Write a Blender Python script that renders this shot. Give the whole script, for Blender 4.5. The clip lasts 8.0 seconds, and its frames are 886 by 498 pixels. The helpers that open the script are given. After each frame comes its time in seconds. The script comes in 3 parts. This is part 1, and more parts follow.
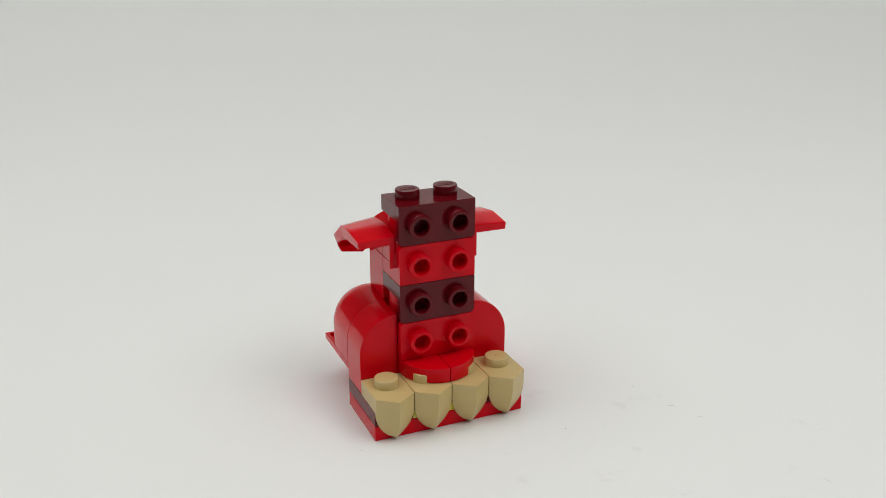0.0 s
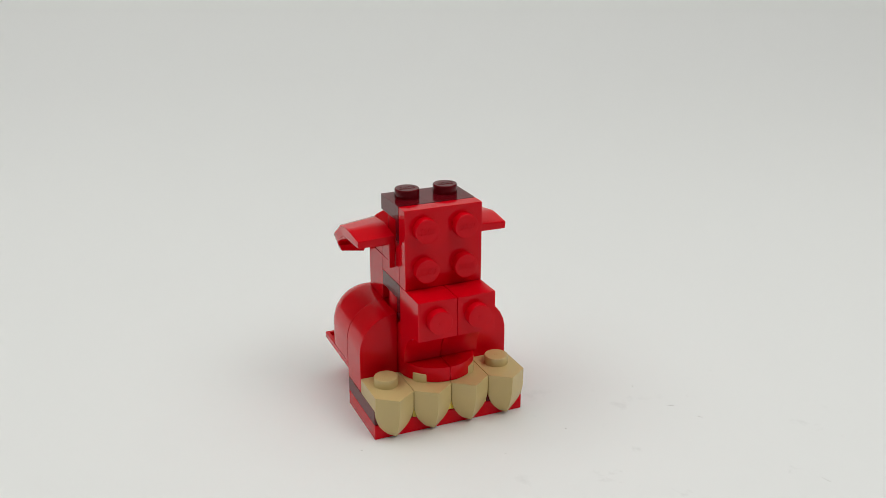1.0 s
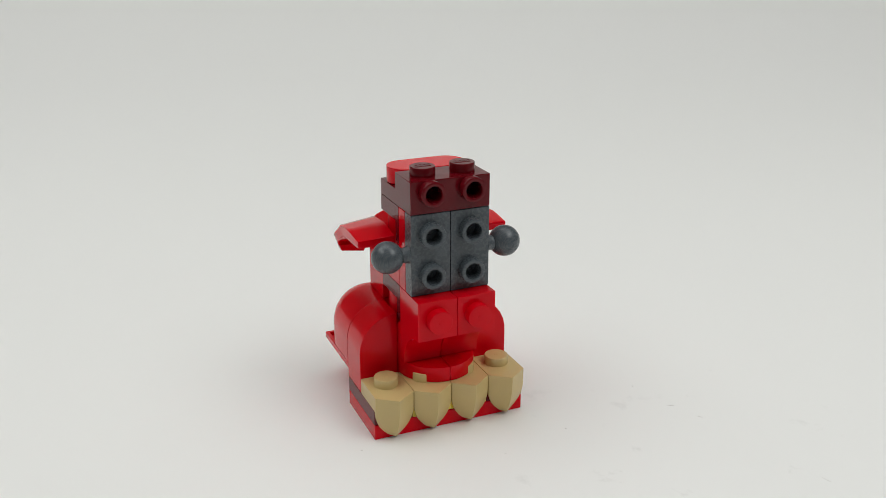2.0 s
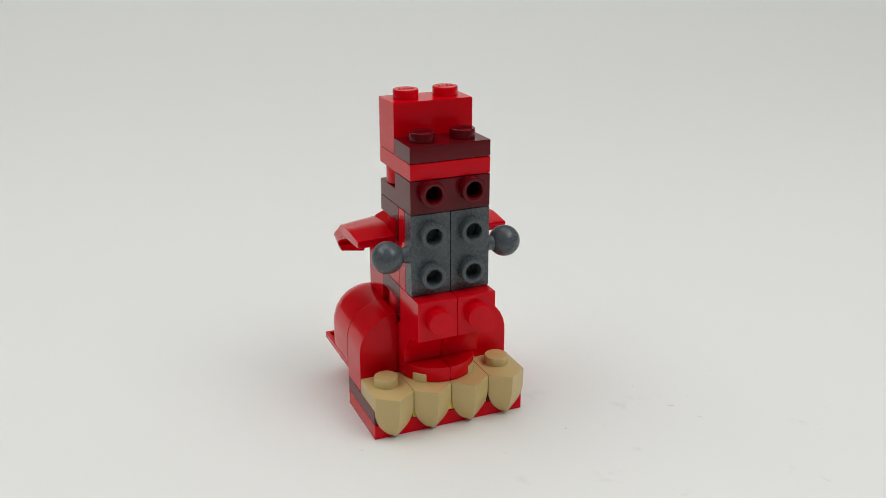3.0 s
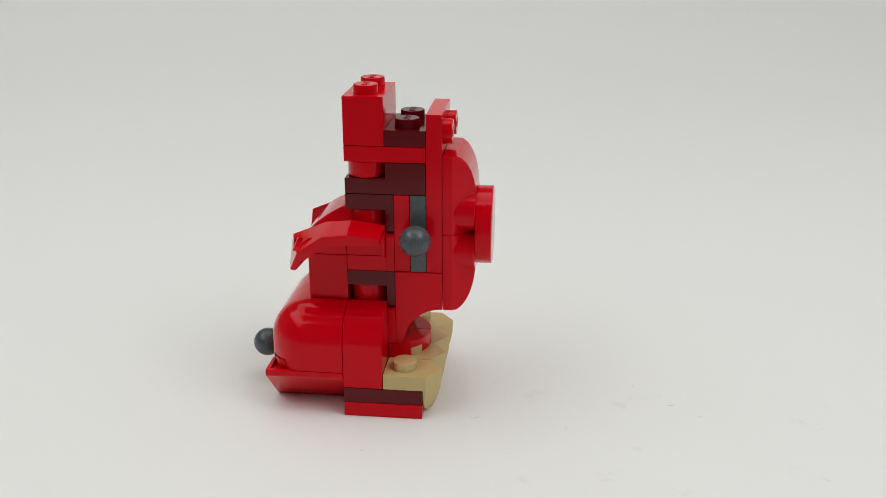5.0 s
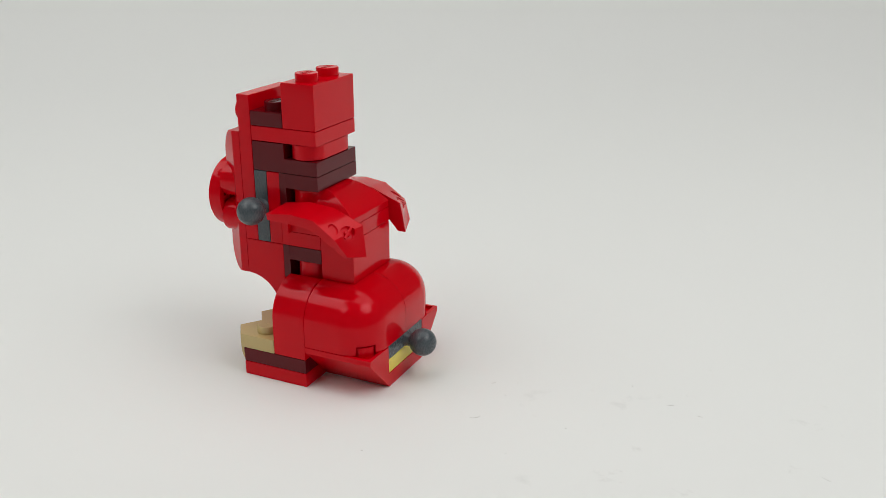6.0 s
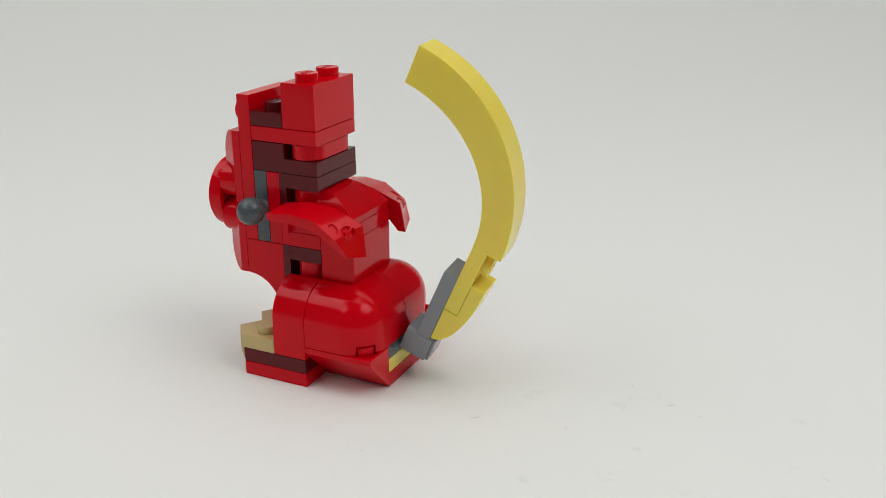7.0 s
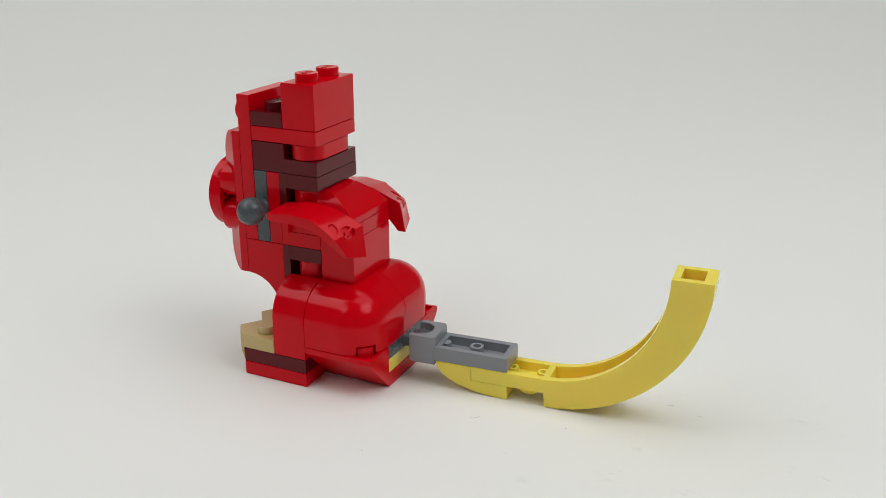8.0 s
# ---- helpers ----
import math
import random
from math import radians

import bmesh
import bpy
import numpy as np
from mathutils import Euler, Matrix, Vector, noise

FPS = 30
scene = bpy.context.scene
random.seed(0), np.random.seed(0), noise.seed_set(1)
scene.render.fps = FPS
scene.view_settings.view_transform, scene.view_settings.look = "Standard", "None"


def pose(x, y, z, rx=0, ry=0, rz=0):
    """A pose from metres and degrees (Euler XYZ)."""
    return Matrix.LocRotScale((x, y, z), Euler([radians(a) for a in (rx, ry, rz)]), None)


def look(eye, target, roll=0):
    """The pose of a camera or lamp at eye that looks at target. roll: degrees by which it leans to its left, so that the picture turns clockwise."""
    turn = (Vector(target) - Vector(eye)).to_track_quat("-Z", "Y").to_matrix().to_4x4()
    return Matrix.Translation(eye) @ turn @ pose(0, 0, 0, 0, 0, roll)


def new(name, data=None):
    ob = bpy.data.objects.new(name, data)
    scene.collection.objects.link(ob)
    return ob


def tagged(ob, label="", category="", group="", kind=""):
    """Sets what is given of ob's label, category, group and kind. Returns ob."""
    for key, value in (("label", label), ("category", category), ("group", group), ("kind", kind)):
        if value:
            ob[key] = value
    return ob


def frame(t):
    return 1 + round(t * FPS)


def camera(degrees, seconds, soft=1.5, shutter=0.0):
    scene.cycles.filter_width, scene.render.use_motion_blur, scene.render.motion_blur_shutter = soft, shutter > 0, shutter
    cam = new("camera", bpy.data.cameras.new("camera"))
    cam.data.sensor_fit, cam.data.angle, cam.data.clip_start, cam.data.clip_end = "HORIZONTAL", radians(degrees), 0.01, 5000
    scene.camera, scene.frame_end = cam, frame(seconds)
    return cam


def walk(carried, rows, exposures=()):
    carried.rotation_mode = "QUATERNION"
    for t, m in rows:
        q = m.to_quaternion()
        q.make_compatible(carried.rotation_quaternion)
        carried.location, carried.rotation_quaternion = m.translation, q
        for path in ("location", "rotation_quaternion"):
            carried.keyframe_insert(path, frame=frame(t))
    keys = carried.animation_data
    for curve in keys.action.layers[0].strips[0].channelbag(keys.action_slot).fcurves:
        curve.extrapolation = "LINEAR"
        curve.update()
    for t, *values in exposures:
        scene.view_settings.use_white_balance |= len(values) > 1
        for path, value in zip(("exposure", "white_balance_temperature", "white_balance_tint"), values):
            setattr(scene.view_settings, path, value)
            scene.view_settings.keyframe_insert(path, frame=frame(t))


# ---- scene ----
# ---- the camera, which stands still ----
cam = camera(50.6, 8.0, soft=0.55)
EYE = pose(0, -0.180, 0.0978, 90 - 20.17, 0, 0)
walk(cam, [(0, EYE), (8.0, EYE)], exposures=[(0, -0.02), (1.7, 0.0), (3.1, 0.02), (3.3, -0.04), (4.2, -0.04), (5.3, 0.01), (5.7, 0.01), (6.3, -0.02), (8.0, -0.03)])

# ---- light ----
world = bpy.data.worlds.new("room_light")
scene.world = world
world.use_nodes = True
world.node_tree.nodes["Background"].inputs[0].default_value = (0.95, 0.98, 1.0, 1)
world.node_tree.nodes["Background"].inputs[1].default_value = 0.09


def softbox(eye, target, size_x, size_y, watts, colour, shape="RECTANGLE"):
    data = bpy.data.lights.new("softbox", "AREA")
    data.shape, data.size, data.size_y, data.energy = shape, size_x, size_y, watts
    data.color = colour
    ob = new("softbox", data)
    ob.matrix_world = look(eye, target)
    return ob


softbox((-0.56, -0.16, 0.74), (0, 0, 0.02), 0.90, 0.34, 2.3, (0.98, 0.992, 0.967))
softbox((0.52, -0.34, 0.74), (0, 0, 0.02), 0.62, 0.46, 2.42, (0.98, 0.992, 0.978), "ELLIPSE")
softbox((0.1, 0.08, 0.95), (0, -0.30, 0), 1.5, 0.8, 5.5, (0.98, 0.992, 0.967))

# ---- materials ----


def nodes_of(mat):
    mat.use_nodes = True
    tree = mat.node_tree
    return tree, tree.nodes["Principled BSDF"]


def plastic(name, colour, rough=0.14, grain=0.03, gloss=0.5, glow=0.0, tint=(1, 1, 1)):
    """Moulded plastic: glossy, with faint flow marks, fine scratches and a slightly uneven skin."""
    mat = bpy.data.materials.new(name)
    tree, bsdf = nodes_of(mat)
    n, l = tree.nodes, tree.links
    coord = n.new("ShaderNodeTexCoord")
    flow = n.new("ShaderNodeTexNoise")
    flow.inputs["Scale"].default_value, flow.inputs["Detail"].default_value = 60, 4
    fine = n.new("ShaderNodeTexNoise")
    fine.inputs["Scale"].default_value, fine.inputs["Detail"].default_value = 1500, 3
    stretch = n.new("ShaderNodeMapping")
    stretch.inputs["Scale"].default_value = (1, 6, 1)
    l.new(coord.outputs["Object"], flow.inputs["Vector"])
    l.new(coord.outputs["Object"], stretch.inputs["Vector"])
    l.new(stretch.outputs["Vector"], fine.inputs["Vector"])
    info = n.new("ShaderNodeObjectInfo")
    mix = n.new("ShaderNodeMixRGB")
    mix.inputs["Color1"].default_value = (*[c * (1 - grain) for c in colour], 1)
    mix.inputs["Color2"].default_value = (*[min(1, c * (1 + grain)) for c in colour], 1)
    add = n.new("ShaderNodeMath")
    add.operation = "MULTIPLY_ADD"
    add.inputs[1].default_value = 0.4
    l.new(info.outputs["Random"], add.inputs[0])
    l.new(flow.outputs["Fac"], add.inputs[2])
    l.new(add.outputs[0], mix.inputs["Fac"])
    l.new(mix.outputs[0], bsdf.inputs["Base Color"])
    ramp = n.new("ShaderNodeMapRange")
    ramp.inputs["From Min"].default_value, ramp.inputs["From Max"].default_value = 0.3, 0.7
    ramp.inputs["To Min"].default_value, ramp.inputs["To Max"].default_value = rough * 0.75, rough * 1.4
    l.new(fine.outputs["Fac"], ramp.inputs["Value"])
    l.new(ramp.outputs[0], bsdf.inputs["Roughness"])
    bump = n.new("ShaderNodeBump")
    bump.inputs["Strength"].default_value, bump.inputs["Distance"].default_value = 0.06, 0.0002
    l.new(flow.outputs["Fac"], bump.inputs["Height"])
    l.new(bump.outputs[0], bsdf.inputs["Normal"])
    bsdf.inputs["IOR"].default_value = 1.45
    bsdf.inputs["Specular IOR Level"].default_value = gloss
    bsdf.inputs["Specular Tint"].default_value = (*tint, 1)
    bsdf.inputs["Subsurface Weight"].default_value = glow
    bsdf.inputs["Subsurface Radius"].default_value = (0.0016, 0.0011, 0.0003)
    bsdf.inputs["Subsurface Scale"].default_value = 1.0
    return mat


RED = plastic("red_plastic", (0.65, 0.0004, 0.007), 0.09, gloss=0.46, glow=0.06, tint=(1, 0.4, 0.46))
DARK_RED = plastic("dark_red_plastic", (0.112, 0.0025, 0.006), 0.11, gloss=0.4, tint=(1, 0.7, 0.72))
TAN = plastic("tan_plastic", (0.60, 0.455, 0.20), 0.13)
DARK_GREY = plastic("dark_grey_plastic", (0.076, 0.09, 0.101), 0.25)
GREY = plastic("grey_plastic", (0.25, 0.265, 0.29), 0.18)
YELLOW = plastic("light_yellow_plastic", (0.97, 0.745, 0.105), 0.15, glow=0.55)


def paper(name, colour, smudges):
    """Matt white board with faint grey smudges and a fine tooth."""
    mat = bpy.data.materials.new(name)
    tree, bsdf = nodes_of(mat)
    n, l = tree.nodes, tree.links
    coord = n.new("ShaderNodeTexCoord")
    broad = n.new("ShaderNodeTexNoise")
    broad.inputs["Scale"].default_value, broad.inputs["Detail"].default_value = 5, 3
    spots = n.new("ShaderNodeTexNoise")
    spots.inputs["Scale"].default_value, spots.inputs["Detail"].default_value = 75, 5
    spots.inputs["Roughness"].default_value = 0.65
    tooth = n.new("ShaderNodeTexNoise")
    tooth.inputs["Scale"].default_value = 2500
    for node in (broad, spots, tooth):
        l.new(coord.outputs["Object"], node.inputs["Vector"])
    cut = n.new("ShaderNodeMapRange")
    cut.inputs["From Min"].default_value, cut.inputs["From Max"].default_value = 0.62, 0.78
    l.new(spots.outputs["Fac"], cut.inputs["Value"])
    split = n.new("ShaderNodeSeparateXYZ")
    l.new(coord.outputs["Object"], split.inputs[0])
    near = n.new("ShaderNodeMapRange")
    near.inputs["From Min"].default_value, near.inputs["From Max"].default_value = 0.03, -0.02
    l.new(split.outputs["Y"], near.inputs["Value"])
    worn = n.new("ShaderNodeMapRange")
    worn.inputs["From Min"].default_value, worn.inputs["From Max"].default_value = 0.35, 0.55
    l.new(broad.outputs["Fac"], worn.inputs["Value"])
    aside = n.new("ShaderNodeMapRange")
    aside.inputs["From Min"].default_value, aside.inputs["From Max"].default_value = 0.0, 0.03
    l.new(split.outputs["X"], aside.inputs["Value"])
    used = n.new("ShaderNodeMath")
    used.operation = "MULTIPLY"
    l.new(worn.outputs[0], used.inputs[0])
    l.new(aside.outputs[0], used.inputs[1])
    gate = n.new("ShaderNodeMath")
    gate.operation = "MULTIPLY"
    l.new(near.outputs[0], gate.inputs[0])
    l.new(used.outputs[0], gate.inputs[1])
    times = n.new("ShaderNodeMath")
    times.operation = "MULTIPLY"
    l.new(cut.outputs[0], times.inputs[0])
    l.new(gate.outputs[0], times.inputs[1])
    amount = n.new("ShaderNodeMath")
    amount.operation = "MULTIPLY"
    amount.inputs[1].default_value = smudges
    l.new(times.outputs[0], amount.inputs[0])
    mix = n.new("ShaderNodeMixRGB")
    mix.inputs["Color1"].default_value = (*colour, 1)
    mix.inputs["Color2"].default_value = (0.42, 0.41, 0.39, 1)
    l.new(amount.outputs[0], mix.inputs["Fac"])
    l.new(mix.outputs[0], bsdf.inputs["Base Color"])
    bsdf.inputs["Roughness"].default_value = 0.6
    bsdf.inputs["Specular IOR Level"].default_value = 0.25
    bump = n.new("ShaderNodeBump")
    bump.inputs["Strength"].default_value, bump.inputs["Distance"].default_value = 0.05, 0.0001
    l.new(tooth.outputs["Fac"], bump.inputs["Height"])
    l.new(bump.outputs[0], bsdf.inputs["Normal"])
    return mat


BOARD = paper("white_board", (0.84, 0.84, 0.825), 0.5)
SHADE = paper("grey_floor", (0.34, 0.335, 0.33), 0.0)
WALL = paper("wall_paint", (0.82, 0.815, 0.80), 0.0)
DUST = plastic("dust", (0.66, 0.65, 0.62), 0.8)

# ---- shapes; lengths in millimetres ----
S, P = 8.0, 3.2
GAP = 0.045


def finish(bm, name, material, bevel=0.16, scale=0.001, smooth=32, holes=()):
    bmesh.ops.recalc_face_normals(bm, faces=bm.faces)
    if bevel:
        sharp = [e for e in bm.edges if len(e.link_faces) == 2 and e.calc_face_angle(0) > radians(38)]
        bmesh.ops.bevel(bm, geom=sharp, offset=bevel, segments=2, profile=0.6, affect="EDGES", clamp_overlap=True)
    if holes:
        bore(bm, holes)
    for f in bm.faces:
        f.smooth = True
    bmesh.ops.scale(bm, vec=(scale, scale, scale), verts=bm.verts)
    me = bpy.data.meshes.new(name)
    bm.to_mesh(me)
    bm.free()
    me.set_sharp_from_angle(angle=radians(smooth))
    me.materials.append(material)
    return me


def bore(bm, holes):
    """Round blind holes, each (x, z, depth), through the flat front face of a piece."""
    front = max((f for f in bm.faces if f.normal.y < -0.99), key=lambda f: f.calc_area())
    y = front.calc_center_median().y
    edges = list(front.edges)
    bmesh.ops.delete(bm, geom=[front], context="FACES_ONLY")
    for x, z, depth in holes:
        ring = [[bm.verts.new((x + 1.58 * math.cos(2 * math.pi * i / 28), y + d, z + 1.58 * math.sin(2 * math.pi * i / 28))) for i in range(28)] for d in (0, depth)]
        for i in range(28):
            j = (i + 1) % 28
            bm.faces.new((ring[0][i], ring[1][i], ring[1][j], ring[0][j]))
            edges.append(bm.edges.get((ring[0][i], ring[0][j])))
        bm.faces.new(ring[1])
        for k in range(3):
            mark = Matrix.Translation((x, y + depth - 0.06, z - 0.5 + 0.5 * k)) @ Matrix.Diagonal((1.5, 0.2, 0.16, 1))
            bmesh.ops.create_cube(bm, size=1, matrix=mark)
    bmesh.ops.triangle_fill(bm, use_beauty=True, use_dissolve=False, edges=edges)
    bmesh.ops.recalc_face_normals(bm, faces=bm.faces)


def box(bm, x0, x1, y0, y1, z0, z1, gap=GAP):
    m = Matrix.Translation(((x0 + x1) / 2, (y0 + y1) / 2, (z0 + z1) / 2)) @ Matrix.Diagonal((x1 - x0 - 2 * gap, y1 - y0 - 2 * gap, z1 - z0 - 2 * gap, 1))
    bmesh.ops.create_cube(bm, size=1, matrix=m)


def tray(bm, x0, x1, y0, y1, z0, z1, wall, bottom):
    """An open box: walls and a bottom, hollow from above."""
    def loop(d, z):
        return [bm.verts.new(v) for v in ((x0 + d, y0 + d, z), (x1 - d, y0 + d, z), (x1 - d, y1 - d, z), (x0 + d, y1 - d, z))]
    loops = [loop(0, z0), loop(0, z1), loop(wall, z1), loop(wall, z0 + bottom)]
    for lo, hi in zip(loops, loops[1:]):
        for i in range(4):
            bm.faces.new((lo[i], lo[(i + 1) % 4], hi[(i + 1) % 4], hi[i]))
    bm.faces.new(loops[0][::-1])
    bm.faces.new(loops[-1])


def prism(bm, outline, a, b, axis, gap=GAP):
    """A closed outline pushed along an axis from a to b. The outline's pairs are the other two axes in order."""
    def at(p, s):
        return {"x": (s, p[0], p[1]), "y": (p[0], s, p[1]), "z": (p[0], p[1], s)}[axis]
    low = [bm.verts.new(at(p, a + gap)) for p in outline]
    high = [bm.verts.new(at(p, b - gap)) for p in outline]
    bm.faces.new(low[::-1])
    bm.faces.new(high)
    for i in range(len(outline)):
        j = (i + 1) % len(outline)
        bm.faces.new((low[i], low[j], high[j], high[i]))


def arc(cx, cy, r, a0, a1, steps, ry=None):
    ry = r if ry is None else ry
    return [(cx + r * math.cos(radians(a0 + (a1 - a0) * i / steps)), cy + ry * math.sin(radians(a0 + (a1 - a0) * i / steps))) for i in range(steps + 1)]


def lathe(bm, rings, steps=32, m=Matrix()):
    """Rings of (radius, height) turned about z; a radius of 0 closes the end."""
    rows = []
    for r, z in rings:
        if r == 0:
            rows.append([bm.verts.new(m @ Vector((0, 0, z)))])
        else:
            rows.append([bm.verts.new(m @ Vector((r * math.cos(2 * math.pi * i / steps), r * math.sin(2 * math.pi * i / steps), z))) for i in range(steps)])
    for lo, hi in zip(rows, rows[1:]):
        for i in range(steps):
            j = (i + 1) % steps
            if len(lo) == 1 and len(hi) == 1:
                continue
            if len(lo) == 1:
                bm.faces.new((lo[0], hi[j], hi[i]))
            elif len(hi) == 1:
                bm.faces.new((lo[i], lo[j], hi[0]))
            else:
                bm.faces.new((lo[i], lo[j], hi[j], hi[i]))


def carve(ob, bm):
    """Cuts the shape bm, in the same millimetres as the part's parent, out of a part once and for all."""
    me = bpy.data.meshes.new("cutter")
    bmesh.ops.recalc_face_normals(bm, faces=bm.faces)
    bmesh.ops.scale(bm, vec=(0.001, 0.001, 0.001), verts=bm.verts)
    bmesh.ops.translate(bm, vec=-ob.matrix_basis.translation, verts=bm.verts)
    bm.to_mesh(me)
    bm.free()
    tool, whole = new("cutter", me), new("whole", ob.data)
    cut = whole.modifiers.new("cut", "BOOLEAN")
    cut.object, cut.solver = tool, "EXACT"
    done = bpy.data.meshes.new_from_object(whole.evaluated_get(bpy.context.evaluated_depsgraph_get()))
    bpy.data.objects.remove(tool)
    bpy.data.objects.remove(whole)
    done.name = ob.data.name
    ob.data = done


# ---- studs: one mesh for each colour and kind ----
stud_meshes = {}
FACING = {"up": pose(0, 0, 0), "front": pose(0, 0, 0, 90, 0, 0), "down": pose(0, 0, 0, 180, 0, 0)}


def stud_mesh(material, kind):
    """kind: "hollow", a tube; "plain", with the moulding dot; "marked", with a raised mark of four slanted frames."""
    key = (material.name, kind)
    if key not in stud_meshes:
        bm = bmesh.new()
        if kind == "hollow":
            lathe(bm, [(2.42, -0.05), (2.42, 1.55), (2.36, 1.67), (2.26, 1.72), (1.72, 1.72), (1.62, 1.66), (1.58, 1.5), (1.58, -0.1)])
        else:
            lathe(bm, [(2.42, -0.05), (2.42, 1.52), (2.37, 1.65), (2.26, 1.72), (0, 1.72)])
        if kind == "plain":
            lathe(bm, [(0.42, 1.7), (0.4, 1.77), (0.3, 1.8), (0.12, 1.76), (0, 1.76)], 16)
        if kind == "marked":
            for i in range(4):
                x = -1.62 + i * 0.84
                slant = Matrix.Translation((x + 0.36, 0, 1.74)) @ Matrix(((1, 0.22, 0, 0), (0, 1, 0, 0), (0, 0, 1, 0), (0, 0, 0, 1)))
                for cx, cy, w, h in ((-0.26, 0, 0.15, 1.3), (0.26, 0, 0.15, 1.3), (0, 0.58, 0.37, 0.14), (0, -0.58, 0.37, 0.14)):
                    bmesh.ops.create_cube(bm, size=1, matrix=slant @ Matrix.Translation((cx, cy, 0)) @ Matrix.Diagonal((w, h, 0.13, 1)))
        stud_meshes[key] = finish(bm, "stud", material, 0)
    return stud_meshes[key]


def spot(ob, m):
    ob.matrix_basis = m
    return ob


def mm(x, y, z):
    return Matrix.Translation((x / 1000, y / 1000, z / 1000))


def part(name, bm, material, parent, label="", bevel=0.16, origin=(0, 0, 0), smooth=32, holes=()):
    """Links a bmesh, in the parent's millimetres, as one mesh under it, with its origin at the given place."""
    bmesh.ops.translate(bm, vec=[-c for c in origin], verts=bm.verts)
    ob = new(name, finish(bm, name, material, bevel, smooth=smooth, holes=[(x - origin[0], z - origin[2], d) for x, z, d in holes]))
    ob.parent = parent
    spot(ob, mm(*origin))
    if bevel:
        even = ob.modifiers.new("even_normals", "WEIGHTED_NORMAL")
        even.keep_sharp, even.weight = True, 60
    return tagged(ob, label)


def studs(piece, material, places, facing="up", kind="marked", origin=(0, 0, 0), turn=None):
    for x, y, z in places:
        ob = new("stud", stud_mesh(material, kind))
        ob.parent = piece
        spot(ob, mm(x - origin[0], y - origin[1], z - origin[2]) @ (turn or FACING[facing]))


# ---- the board that sweeps up into the back, and the plain room round it ----


def place():
    bm = bmesh.new()
    outline = [(-0.17, 0.0), (0.16, 0.0)] + [(0.16 + 0.02 * i, 1.5 * (0.02 * i) ** 3) for i in range(1, 37)]
    under = [(y + 0.003, z - 0.004) for y, z in outline][::-1]
    prism(bm, outline + under, -0.62, 0.62, "x", 0)
    board = new("backdrop", finish(bm, "backdrop", BOARD, 0, 1.0, 40))
    tagged(board, "seamless white board sweeping up behind the toy", "backdrop", kind="structure")
    # the plain room round it
    x0, x1, y0, y1, z0, z1, w = -1.6, 1.6, -1.9, 1.5, -0.0043, 2.2, 0.1
    for name, material, label, *size in (
            ("floor", SHADE, "plain grey floor under the board", x0, x1, y0, y1, z0 - w, z0),
            ("ceiling", WALL, "plain white ceiling", x0, x1, y0, y1, z1, z1 + w),
            ("wall_west", WALL, "plain off-white wall", x0 - w, x0, y0 - w, y1 + w, z0 - w, z1 + w),
            ("wall_east", WALL, "plain off-white wall", x1, x1 + w, y0 - w, y1 + w, z0 - w, z1 + w),
            ("wall_south", WALL, "plain off-white wall", x0, x1, y0 - w, y0, z0 - w, z1 + w),
            ("wall_north", WALL, "plain off-white wall", x0, x1, y1, y1 + w, z0 - w, z1 + w)):
        bm = bmesh.new()
        box(bm, *size, 0)
        tagged(new(name, finish(bm, name, material, 0, 1.0)), label, name.split("_")[0], kind="structure")


place()

# ---- the figure ----
figure = new("brick_figure")
tagged(figure, "red and dark red plastic brick creature, half built, on white board", "toy")
FRONT = pose(0.00145, -0.01545, 0, 0, 0, 23.33)
figure.matrix_basis = FRONT
arrivals = []


def piece_box(name, material, x0, x1, y0, y1, z0, z1, label="", up=(), front=(), parent=None):
    bm = bmesh.new()
    box(bm, x0, x1, y0, y1, z0, z1)
    o = ((x0 + x1) / 2, (y0 + y1) / 2, z0)
    ob = part(name, bm, material, parent or figure, label, origin=o)
    studs(ob, material, [(x, y, z1) for x, y in up], "up", "marked", o)
    studs(ob, material, [(x, y0, z) for x, z in front], "front", "marked", o)
    return ob


def base():
    piece_box("base_plate", RED, -16, 16, 0, 16, 0, P, "glossy red plate")
    for x in (-16, 8):
        piece_box("plate", DARK_RED, x, x + 8, 0, 16, P, 2 * P, "dark red plate")
    piece_box("plate", YELLOW, -8, 8, 0, 16, P, 2 * P, "light yellow plate")
    # rear hull with sides that flare out
    bm = bmesh.new()
    prism(bm, [(-8, 0), (8, 0), (16, 8.3), (16, 9.55), (8.04, 9.55), (8.04, P), (-8.04, P), (-8.04, 9.55), (-16, 9.55), (-16, 8.3)], 16, 32, "y")
    hull = part("hull", bm, RED, figure, "red inverted slope brick with flared sides")
    for sx in (-1, 1):
        rim = bmesh.new()
        box(rim, *sorted((sx * 8.9, sx * 15.2)), 16.8, 31.2, 8.8, 11, 0)
        carve(hull, rim)
    studs(hull, RED, [(sx * 12.1, 28.1, 8.0) for sx in (-1, 1)])
    studs(hull, RED, [(sx * 12.1, 28.1, 9.55) for sx in (-1, 1)])
    piece_box("plate", YELLOW, -8, 8, 16.1, 31.9, P, 2 * P, "light yellow plate")
    socket = piece_box("ball_plate", DARK_GREY, -8, 8, 16.1, 31.9, 2 * P, 3 * P, "dark grey plate with a ball at its end")
    ball_on(socket, (0, 24, 2 * P), (0, 31.8, 8.0), (0, 36.0, 8.0))


